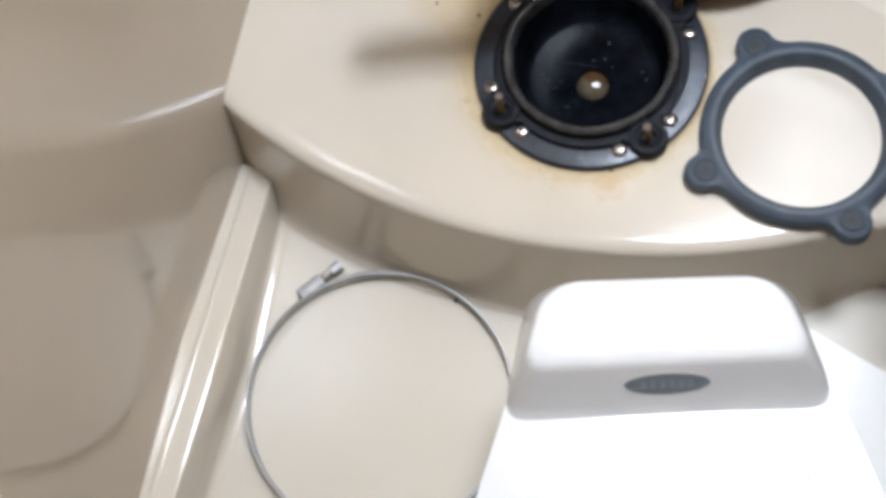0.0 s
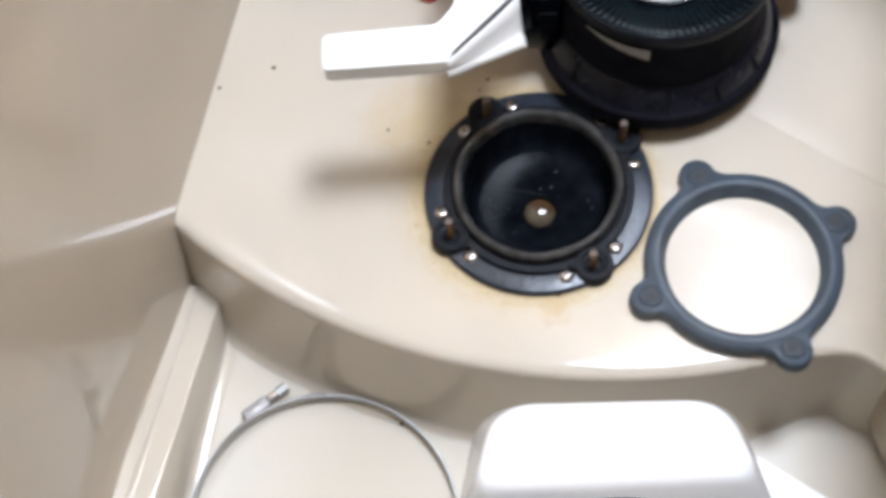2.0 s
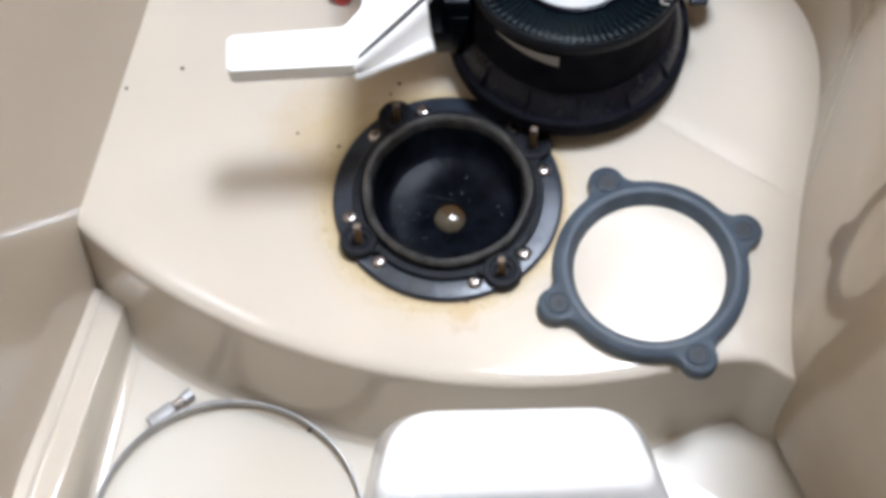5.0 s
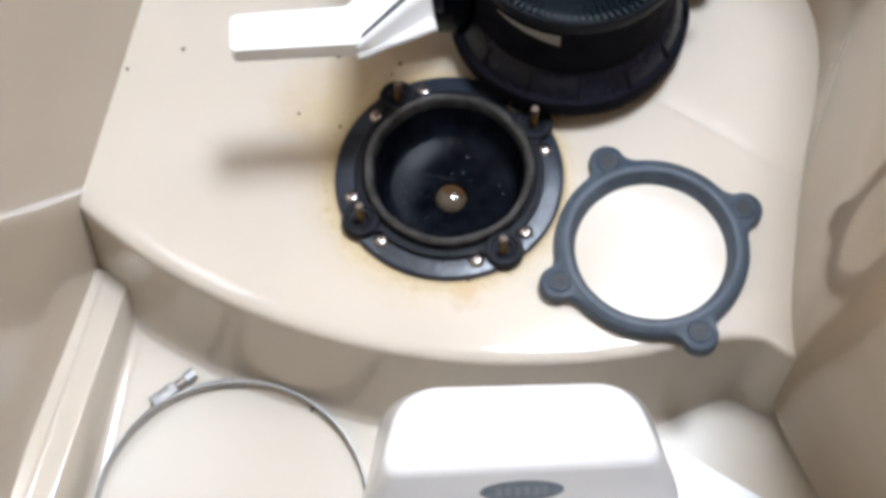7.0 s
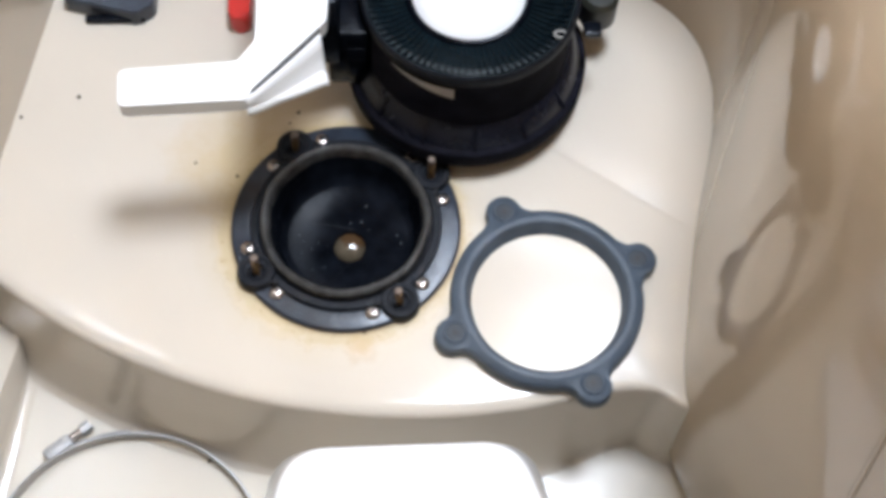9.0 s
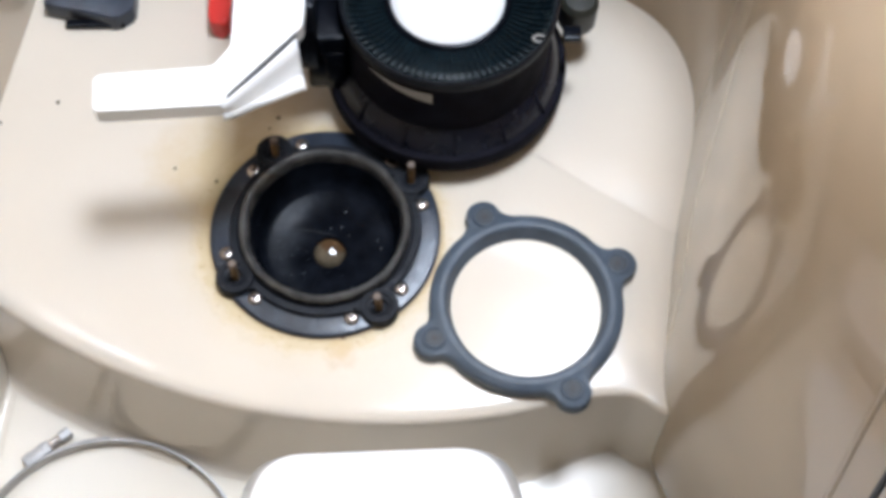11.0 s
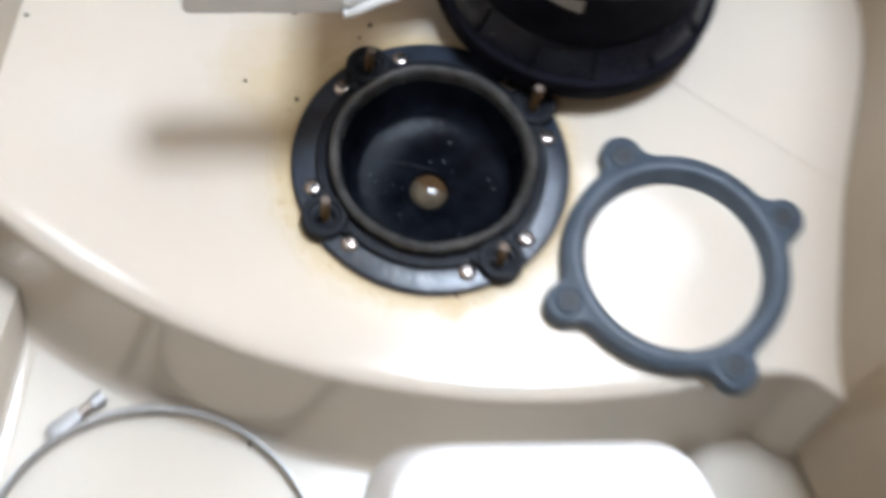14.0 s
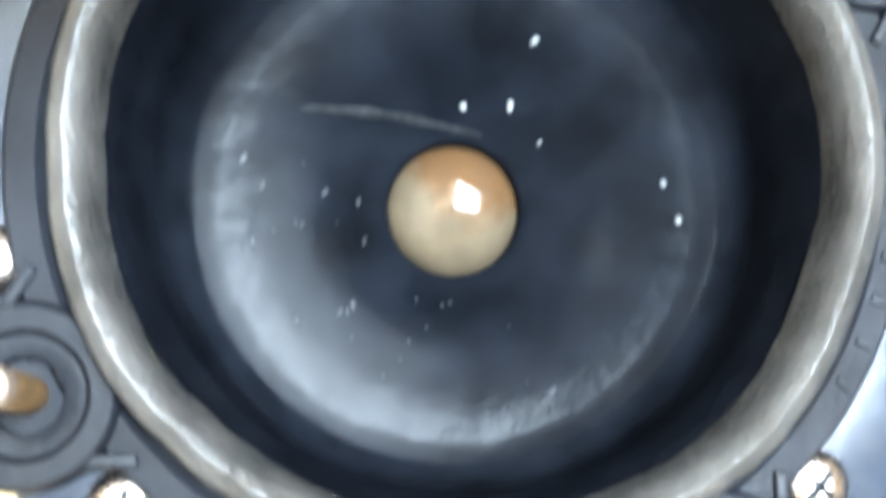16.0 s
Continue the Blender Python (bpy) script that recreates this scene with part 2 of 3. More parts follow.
def sweep(path, profile, bm=None, scale=None):
    """Carry (offset, z) pairs along a plan path; offset goes to the right of the way."""
    bm = bm or bmesh.new()
    rows = []
    for i, p in enumerate(path):
        a, b = Vector(path[max(i - 2, 0)]), Vector(path[min(i + 2, len(path) - 1)])
        d = (b - a).normalized()
        nrm = Vector((d.y, -d.x))
        k = scale(i, p) if scale else 1.0
        rows.append([bm.verts.new((p[0] + nrm.x * o * k, p[1] + nrm.y * o * k, z)) for o, z in profile])
    for a, b in zip(rows, rows[1:]):
        for k in range(len(profile) - 1):
            bm.faces.new((a[k], b[k], b[k + 1], a[k + 1]))
    return bm


def smooth_path(points, steps=8):
    """A Catmull-Rom curve through a few plan points."""
    pts = [Vector(p) for p in points]
    out = []
    for i in range(len(pts) - 1):
        p0, p1, p2, p3 = pts[max(i - 1, 0)], pts[i], pts[i + 1], pts[min(i + 2, len(pts) - 1)]
        for s in range(steps):
            t = s / steps
            out.append(tuple(0.5 * ((2 * p1) + (p2 - p0) * t + (2 * p0 - 5 * p1 + 4 * p2 - p3) * t * t + (3 * p1 - p0 - 3 * p2 + p3) * t ** 3)))
    out.append(tuple(pts[-1]))
    return out


def tube(points, r, segs=12, bm=None):
    """A round rod through points in space."""
    bm = bm or bmesh.new()
    pts = [Vector(p) for p in points]
    rings = []
    for i, p in enumerate(pts):
        d = (pts[min(i + 1, len(pts) - 1)] - pts[max(i - 1, 0)]).normalized()
        u = d.cross(Vector((0.13, 0.27, 1.0))).normalized()
        w = d.cross(u)
        rings.append([bm.verts.new(p + (u * math.cos(2 * math.pi * k / segs) + w * math.sin(2 * math.pi * k / segs)) * r) for k in range(segs)])
    for a, b in zip(rings, rings[1:]):
        for k in range(segs):
            bm.faces.new((a[k], a[(k + 1) % segs], b[(k + 1) % segs], b[k]))
    bm.faces.new(rings[0][::-1])
    bm.faces.new(rings[-1])
    bmesh.ops.recalc_face_normals(bm, faces=bm.faces)
    return bm


# ---------------- the moulded compartment ----------------
def build_floor():
    bm = bmesh.new()
    v = [bm.verts.new((x, y, FLOOR_Z)) for x, y in ((-0.75, -1.6), (1.3, -1.6), (1.3, 0.5), (-0.75, 0.5))]
    bm.faces.new(v)
    w = [bm.verts.new((x, y, FLOOR_Z - 0.03)) for x, y in ((-0.75, -1.6), (1.3, -1.6), (1.3, 0.5), (-0.75, 0.5))]
    bm.faces.new(w[::-1])
    for k in range(4):
        bm.faces.new((v[k], w[k], w[(k + 1) % 4], v[(k + 1) % 4]))
    tagged(link("floor", bm, floor_gel), "cream moulded gelcoat shower floor", "floor", kind="structure")


# front edge of the raised shelf: one long arc, then a small flare into the side wall
def front_edge():
    cx, cy, r = 0.06, 0.374, 0.526
    a0, a1 = math.atan2(-0.02 - cy, -0.318 - cx), math.atan2(-0.1435 - cy, 0.150 - cx)
    arc = [(cx + r * math.cos(a0 + (a1 - a0) * k / 40), cy + r * math.sin(a0 + (a1 - a0) * k / 40)) for k in range(41)]
    tail = smooth_path([(0.150, -0.1435), (0.191, -0.1365), (0.214, -0.1340), (0.234, -0.1365), (0.249, -0.147), (0.263, -0.152), (0.290, -0.150)], 6)
    return arc + tail[1:]


LIP = [(-0.014, 0.0), (-0.008, -0.0004), (-0.0035, -0.0018), (-0.0008, -0.0042), (0.0, -0.0075), (0.0008, -0.02), (0.0052, -0.055),
       (0.0118, -0.086), (0.0162, -0.101), (0.0184, -0.1072), (0.0212, -0.1109), (0.0252, FLOOR_Z + 0.0006)]


def build_shelf():
    path = front_edge()
    bm = sweep(path, LIP, scale=lambda i, p: max(0.35, 1.0 - max(0.0, p[0] - 0.16) * 9.0) if p[0] > -0.05 else 1.0 + (-0.05 - p[0]) * 1.2)
    bm.verts.ensure_lookup_table()
    n = len(LIP)
    inner = [bm.verts[i * n] for i in range(len(path))]
    back = [bm.verts.new((x, y, 0.0)) for x, y in ((0.42, -0.1), (0.42, 0.42), (-0.40, 0.42), (-0.40, 0.0))]
    # the top is laid round the drain opening
    hole = [bm.verts.new((FLANGE[0] + 0.070 * math.cos(2 * math.pi * k / 48), FLANGE[1] + 0.070 * math.sin(2 * math.pi * k / 48), 0.0)) for k in range(48)]
    outer = inner + back
    edges = [bm.edges.get((a, b)) or bm.edges.new((a, b)) for a, b in zip(outer, outer[1:] + outer[:1])]
    edges += [bm.edges.new((a, b)) for a, b in zip(hole, hole[1:] + hole[:1])]
    bmesh.ops.triangle_fill(bm, use_beauty=True, use_dissolve=False, edges=edges)
    down = [bm.verts.new(v.co - Vector((0, 0, 0.06))) for v in hole]
    for k in range(48):
        bm.faces.new((hole[k], hole[(k + 1) % 48], down[(k + 1) % 48], down[k]))
    bmesh.ops.recalc_face_normals(bm, faces=bm.faces)
    if sum(fc.normal.z for fc in bm.faces) < 0:
        bmesh.ops.reverse_faces(bm, faces=bm.faces)
    return tagged(link("platform", bm, shelf_gel), "raised cream gelcoat shelf with curved front, stained round the flange", "raised floor", kind="structure")


def build_shelf_ramp():
    # shallow facet where the shelf rises towards the back corner
    bm = bmesh.new()
    c = [(0.282, -0.006, 0.0006), (0.125, 0.105, 0.0006), (0.20, 0.33, 0.028), (0.36, 0.30, 0.030), (0.34, 0.02, 0.006)]
    v = [bm.verts.new(p) for p in c]
    bm.faces.new(v[::-1])
    bmesh.ops.triangulate(bm, faces=bm.faces)
    bmesh.ops.recalc_face_normals(bm, faces=bm.faces)
    tagged(link("platform_ramp", bm, shelf_gel), "slightly rising cream gelcoat facet of the shelf", "raised floor", kind="structure")


LEFT_DIR = Vector((0.041, 0.237)).normalized()
LEFT_P = Vector((-0.294, -0.015))


def left_at(y):
    return LEFT_P + LEFT_DIR * ((y - LEFT_P.y) / LEFT_DIR.y)


def build_walls():
    # left wall
    a, b = left_at(0.45), left_at(-1.55)
    bm = sweep([tuple(b), tuple(a)], [(0.0, FLOOR_Z - 0.02), (0.0, CEIL_Z + 0.02)][::-1])
    off = Vector((-LEFT_DIR.y, LEFT_DIR.x)) * 0.03
    sweep([tuple(b + off), tuple(a + off)], [(0.0, FLOOR_Z - 0.02), (0.0, CEIL_Z + 0.02)], bm=bm)
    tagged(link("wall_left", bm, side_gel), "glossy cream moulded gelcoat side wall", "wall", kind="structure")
    # right and back wall: one moulded skin that leans outwards and turns round the corner
    plan = smooth_path([(0.62, -1.48), (0.42, -0.62), (0.330, -0.355), (0.286, -0.235), (0.262, -0.178), (0.2535, -0.143), (0.2575, -0.100), (0.265, -0.064), (0.277, 0.002), (0.293, 0.056),
                        (0.304, 0.105), (0.302, 0.152), (0.283, 0.192), (0.238, 0.228), (0.14, 0.256), (-0.05, 0.272), (-0.42, 0.285)], 8)
    prof = [(0.012, FLOOR_Z - 0.004), (0.003, FLOOR_Z + 0.006), (0.0, FLOOR_Z + 0.02), (0.0, -0.01), (0.0, 0.004), (-0.0005, 0.016), (-0.003, 0.10), (-0.006, 0.20), (-0.010, 0.33), (-0.010, 0.40), (0.005, 0.46), (0.09, 0.62), (0.14, 0.80), (0.15, CEIL_Z + 0.02)]
    for _ in range(30):
        plan = [plan[0]] + [tuple((Vector(plan[i - 1]) + 2 * Vector(plan[i]) + Vector(plan[i + 1])) / 4) for i in range(1, len(plan) - 1)] + [plan[-1]]
    bm = sweep(plan, prof)
    bmesh.ops.reverse_faces(bm, faces=bm.faces)
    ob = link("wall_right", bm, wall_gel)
    so = ob.modifiers.new("thickness", "SOLIDIFY")
    so.thickness, so.offset = 0.012, -1
    tagged(ob, "glossy moulded gelcoat wall toned tan for its shade, leaning inwards, rounded into the corner", "wall", kind="structure")
    # added wall out of view, holds down the bounce light
    bm = box(0.2, -1.52, 0.85, 2.2, 0.04, 2.1, 0.004)
    tagged(link("wall_front", bm, bounce_wall), "unseen brown wall added to close the compartment and limit bounce light", "wall", kind="structure")
    # ceiling is out of view; its grey sets fill light and reflections
    bm = box(0.2, -0.55, CEIL_Z + 0.02, 2.4, 2.2, 0.04, 0.004)
    tagged(link("ceiling", bm, ceiling_paint), "unseen grey ceiling added to close the room, toned for bounce light", "ceiling", kind="structure")


def build_curb():
    path = [(-0.610, -1.50), (-0.449, -0.80), (-0.3595, -0.40), (-0.3145, -0.20), (-0.2845, -0.066), (-0.2809, -0.050)]
    prof = [(-0.045, -0.0465), (-0.004, -0.0470), (-0.0005, -0.0475), (0.001, -0.0495), (0.004, -0.0505), (0.0175, -0.0512), (0.0200, -0.0522), (0.0212, -0.0545), (0.0228, -0.085), (0.0240, -0.103), (0.0252, -0.108), (0.0282, -0.1112), (0.034, FLOOR_Z + 0.0005)]
    bm = sweep(path, prof)
    bm.verts.ensure_lookup_table()
    # the curb sinks towards the shelf
    for v in bm.verts:
        t = min(1.0, max(0.0, (v.co.y + 0.20) / 0.15))
        v.co = Vector((v.co.x - 0.009 * t, v.co.y + 0.013 * t, max(v.co.z - 0.030 * t, FLOOR_Z + 0.0005)))
    # closed end towards the shelf
    end = list(bm.verts)[-len(prof):]
    bm.faces.new(end + [bm.verts.new((end[0].co.x, end[0].co.y, FLOOR_Z))])
    bmesh.ops.recalc_face_normals(bm, faces=bm.faces)
    if sum(f.normal.z for f in bm.faces) < 0:
        bmesh.ops.reverse_faces(bm, faces=bm.faces)
    tagged(link("curb", bm, gelcoat), "low cream moulded curb along the wall foot", "curb", kind="structure")


build_floor()
build_shelf()
build_shelf_ramp()
build_walls()
build_curb()

lampbody = thing("ceiling_lamp", 0.28, 0.17, CEIL_Z, "round white ceiling lamp with frosted diffuser, lit", "lamp")
part("lamp_base", lathe([(0.0, 0.0), (0.15, 0.0), (0.15, -0.02), (0.138, -0.024)], 48), white_satin, lampbody)
part("diffuser", lathe([(0.14, -0.022), (0.12, -0.031), (0.07, -0.037), (0.0, -0.039)], 48), glow, lampbody, "frosted glowing diffuser")


# ---------------- floor flange ----------------
def build_screw(parent):
    bm = lathe([(0.0060, 0.0), (0.0060, 0.0008), (0.0056, 0.0018), (0.0045, 0.0028), (0.0028, 0.0034), (0.0018, 0.0035)], 24)
    lathe([(0.0018, 0.0035), (0.0010, 0.0035), (0.0, 0.0035)], 24, bm=bm)
    ob = part("screw", bm, steel, parent, "shiny pan-head screw", angle=50)
    # two dark bars on the head draw the shade of its cross recess
    for q in (0, 90):
        sl = box(0, 0, 0.0034, 0.0062, 0.0013, 0.0007, 0.0003)
        bmesh.ops.transform(sl, matrix=Matrix.Rotation(radians(q), 4, "Z"), verts=sl.verts)
        part("slot_shade", sl, flange_step, ob, "dark bars standing in for the shaded cross slot")
    return ob


BOLT_ANGLES = (121, 31.5, -58.5, 211)


def build_flange():
    root = thing("floor_flange", FLANGE[0], FLANGE[1], 0.0, "black plastic toilet floor flange with rusty bolts, screwed to the shelf", "flange")
    part("base_plate", lathe([(0.0905, -0.001), (0.0905, 0.0035), (0.0898, 0.0045), (0.0885, 0.005), (0.0735, 0.005), (0.0735, -0.001)], 128), flange_plastic, root, "blue-black plastic base plate")
    part("step_ring", lathe([(0.0752, 0.004), (0.0750, 0.0085), (0.0742, 0.0095), (0.0695, 0.0098), (0.0680, 0.0085), (0.0672, 0.0085), (0.0664, 0.0105), (0.0640, 0.011)], 128), flange_step, root)
    random.seed(4)
    wob = [random.uniform(-0.0002, 0.0002) for _ in range(128)]

    def worn(a, r, i):
        return r + 0.0004 * math.sin(7 * a + 1) + wob[int(a / (2 * math.pi) * 128 + 0.5) % 128]
    # the rolled rubber rim is slightly out of round
    part("rubber_rim", lathe([(0.0664, 0.0095), (0.0672, 0.0135), (0.0668, 0.0165), (0.0655, 0.0184), (0.0638, 0.0190), (0.0620, 0.0182), (0.0606, 0.0160), (0.0598, 0.0120), (0.0592, 0.0080)], 128, worn), worn_rubber, root, "worn brownish rubber rim")
    TILT = 0.08

    def centred(profile, segs):
        # the drain sits a little off the flange's centre: the lower rings slide towards it
        bm = lathe(profile, segs)
        for v in bm.verts:
            t = min(1.0, max(0.0, -v.co.z / 0.020))
            v.co.x += 0.0010 * t
            v.co.z += TILT * v.co.y * t
            v.co.y -= 0.0030 * t
        return bm
    BOWL = [(0.0594, 0.0085), (0.0568, 0.0010), (0.0556, -0.0060), (0.0547, -0.0110), (0.0537, -0.0145), (0.0522, -0.0172), (0.0502, -0.0189), (0.0482, -0.0197), (0.044, -0.0204), (0.0405, -0.0210), (0.037, -0.0217), (0.0335, -0.0225),
            (0.030, -0.0234), (0.026, -0.0247), (0.022, -0.0262), (0.018, -0.0279), (0.0150, -0.0291), (0.0134, -0.0298), (0.0129, -0.0305), (0.0128, -0.0340), (0.0128, -0.0460)]
    part("bowl", centred(BOWL, 128), bowl_black, root, "shiny black funnel with water spots")
    # dried flecks and a smear on the funnel floor
    def floor_z(x, y):
        rr = math.hypot(x - 0.001, y + 0.003)
        for (r0, z0), (r1, z1) in zip(BOWL, BOWL[1:]):
            if r1 <= rr <= r0 and r0 > r1:
                return z1 + (z0 - z1) * (rr - r1) / (r0 - r1) + TILT * (y + 0.003)
        return -0.03
    random.seed(11)
    spots = [(0.0150, 0.0285, 0.0018), (0.0110, 0.0170, 0.0016), (0.0020, 0.0165, 0.0013), (0.0170, 0.0100, 0.0010), (0.0400, 0.0020, 0.0012), (0.0430, -0.0050, 0.0012)]
    for k in range(26):
        a, rr = random.uniform(radians(165), radians(300)), random.uniform(0.016, 0.040)
        spots.append((rr * math.cos(a), rr * math.sin(a) - 0.003, random.uniform(0.0003, 0.0010)))
    for x, y, size in spots:
        fl = lathe([(1.0, 0.0), (0.8, 0.35), (0.4, 0.55), (0.0, 0.6)], 10, lambda a, r, i: r * (1 + 0.25 * math.sin(2.0 * a + size * 9000)))
        bmesh.ops.transform(fl, matrix=Matrix.Translation((x, y, floor_z(x, y))) @ Matrix.Rotation(random.uniform(0.9, 1.5), 4, "Z") @ Matrix.Diagonal((size, size * random.uniform(0.3, 0.6), 0.0004, 1)), verts=fl.verts)
        part("residue_fleck", fl, fleck, root)
    sm = bmesh.new()
    rows = []
    for k in range(17):
        t = k / 16
        x, y = -0.0290 + 0.0350 * t, 0.0135 - 0.0025 * t + 0.0016 * math.sin(3.0 * t)
        hw = 0.0016 * (0.35 + 0.65 * math.sin(math.pi * min(1.0, 0.12 + t * 0.86))) * (0.8 + 0.2 * math.sin(23 * t))
        rows.append([sm.verts.new((x, y + o * hw, floor_z(x, y + o * hw) + z)) for o, z in ((-1, -0.0004), (-0.6, 0.0001), (0, 0.0002), (0.6, 0.0001), (1, -0.0004))])
    for p, q in zip(rows, rows[1:]):
        for c in range(4):
            sm.faces.new((p[c], q[c], q[c + 1], p[c + 1]))
    bmesh.ops.recalc_face_normals(sm, faces=sm.faces)
    part("residue_smear", sm, smear_film, root, "grey dried smear")
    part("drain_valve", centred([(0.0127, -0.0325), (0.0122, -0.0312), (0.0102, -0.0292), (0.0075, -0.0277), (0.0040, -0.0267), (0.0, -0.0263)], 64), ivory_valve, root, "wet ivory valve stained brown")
    for ang in BOLT_ANGLES:
        a = radians(ang)
        c = (0.0800 * math.cos(a), 0.0800 * math.sin(a), 0)
        bm = lathe([(0.0150, -0.001), (0.0150, 0.0095), (0.0146, 0.0108), (0.0138, 0.0115), (0.0105, 0.0115), (0.0098, 0.0108), (0.0094, 0.0100), (0.0066, 0.0100), (0.0060, 0.0095), (0.0060, 0.0060), (0.0, 0.0058)], 40, centre=c)
        boss = part("bolt_boss", bm, flange_step, root)
        # webs that tie the boss to the step
        for side in (-1, 1):
            b2 = a + side * radians(11.5)
            w = box(0, 0, 0.0065, 0.010, 0.0022, 0.009, 0.0006)
            bmesh.ops.transform(w, matrix=Matrix.Translation((0.0755 * math.cos(b2), 0.0755 * math.sin(b2), 0)) @ Matrix.Rotation(b2 - side * 0.7, 4, "Z"), verts=w.verts)
            part("web", w, flange_step, root)
        lean = Vector((0.0012 * math.cos(a * 3), 0.0012 * math.sin(a * 2), 0))
        pts = [Vector(c) + lean * (z / 0.03) + Vector((0, 0, z)) for z in (0.0012, 0.012, 0.022, 0.0300)]
        bolt = part("bolt", tube(pts, 0.0030, 14), rusty, root, "rusty threaded bolt")
        tip = pts[-1]
        part("bolt_end", lathe([(0.0031, -0.0035), (0.0032, 0.0), (0.0027, 0.0012), (0.0, 0.0016)], 14, centre=tip), bolt_tip, bolt)
        for side in (-1, 1):
            s = build_screw(root)
            sa = a + side * radians(16.5)
            s.matrix_local = pose(0.0787 * math.cos(sa), 0.0787 * math.sin(sa), 0.0048, 0, 0, math.degrees(sa) * 3.1)
    # small raised marks on the step, too worn to read
    for ang in (-97, -91, -85, -79, -30, -24, -18, -12, -6, 0, 6):
        a = radians(ang)
        bm = box(0, 0, 0.0098, 0.0028, 0.0016, 0.0009, 0.0003)
        bmesh.ops.transform(bm, matrix=Matrix.Translation((0.0719 * math.cos(a), 0.0719 * math.sin(a), 0)) @ Matrix.Rotation(a, 4, "Z"), verts=bm.verts)
        part("mark", bm, flange_step, root)
    return root


build_flange()


# ---------------- loose rubber gasket ring ----------------
def build_gasket():
    root = thing("gasket_ring", 0.1543, -0.0615, 0.0, "blue-grey rubber gasket ring with four bolt lugs, lying on the shelf", "gasket", rz=22.3)
    lug_r, lug_c = 0.0140, 0.0793

    def outer(a):
        base = 0.0745
        best = base
        for q in range(4):
            d = (a - q * math.pi / 2 + math.pi) % (2 * math.pi) - math.pi
            s = lug_c * math.sin(d)
            if abs(d) < 0.6 and abs(s) < lug_r:
                best = max(best, lug_c * math.cos(d) + math.sqrt(lug_r ** 2 - s * s))
            # rounded root of the lug
            e = abs(d) - 0.172
            if 0 <= e < 0.16:
                best = max(best, base + 0.0056 * (1 - e / 0.16) ** 2.2)
        return best

    def shape(a, r, i):
        if r <= 0.0745:
            return r
        return outer(a) - (0.1 - r)
    # r above 0.0745 counts back from the outline (0.1 = outline)
    prof = [(0.0580, 0.0), (0.0582, 0.0030), (0.0590, 0.0042), (0.0600, 0.0056), (0.0612, 0.0125), (0.0624, 0.0142), (0.0642, 0.0148), (0.0668, 0.0147),
            (0.0688, 0.0142), (0.0704, 0.0133), (0.0974, 0.0127), (0.0988, 0.0118), (0.0997, 0.0098), (0.1, 0.0064), (0.1, 0.0012), (0.0994, 0.0)]
    part("ring", lathe(prof, 288, shape), rubber, root)
    for q in range(4):
        a = q * math.pi / 2
        c = (0.0775 * math.cos(a), 0.0775 * math.sin(a), 0)
        part("lug_collar", lathe([(0.0092, 0.01320), (0.0089, 0.01400), (0.0083, 0.01440), (0.0076, 0.01420), (0.0070, 0.01360)], 32, centre=c), rubber, root)
        # dark discs on top of the lug paint the shade of recess and hole
        part("lug_well_shade", lathe([(0.0073, 0.01375), (0.0066, 0.01385), (0.0026, 0.01390), (0.0016, 0.01370), (0.0013, 0.01380)], 32, centre=c), recess_shade, root, "dark disc standing in for the shaded washer recess")
        part("lug_hole_shade", lathe([(0.0022, 0.01420), (0.0017, 0.01425), (0.0, 0.01415)], 16, centre=c), gasket_and_shade_black, root)
    return root


build_gasket()


# ---------------- black valve body with white pedal ----------------
VALVE = (0.099, 0.146)


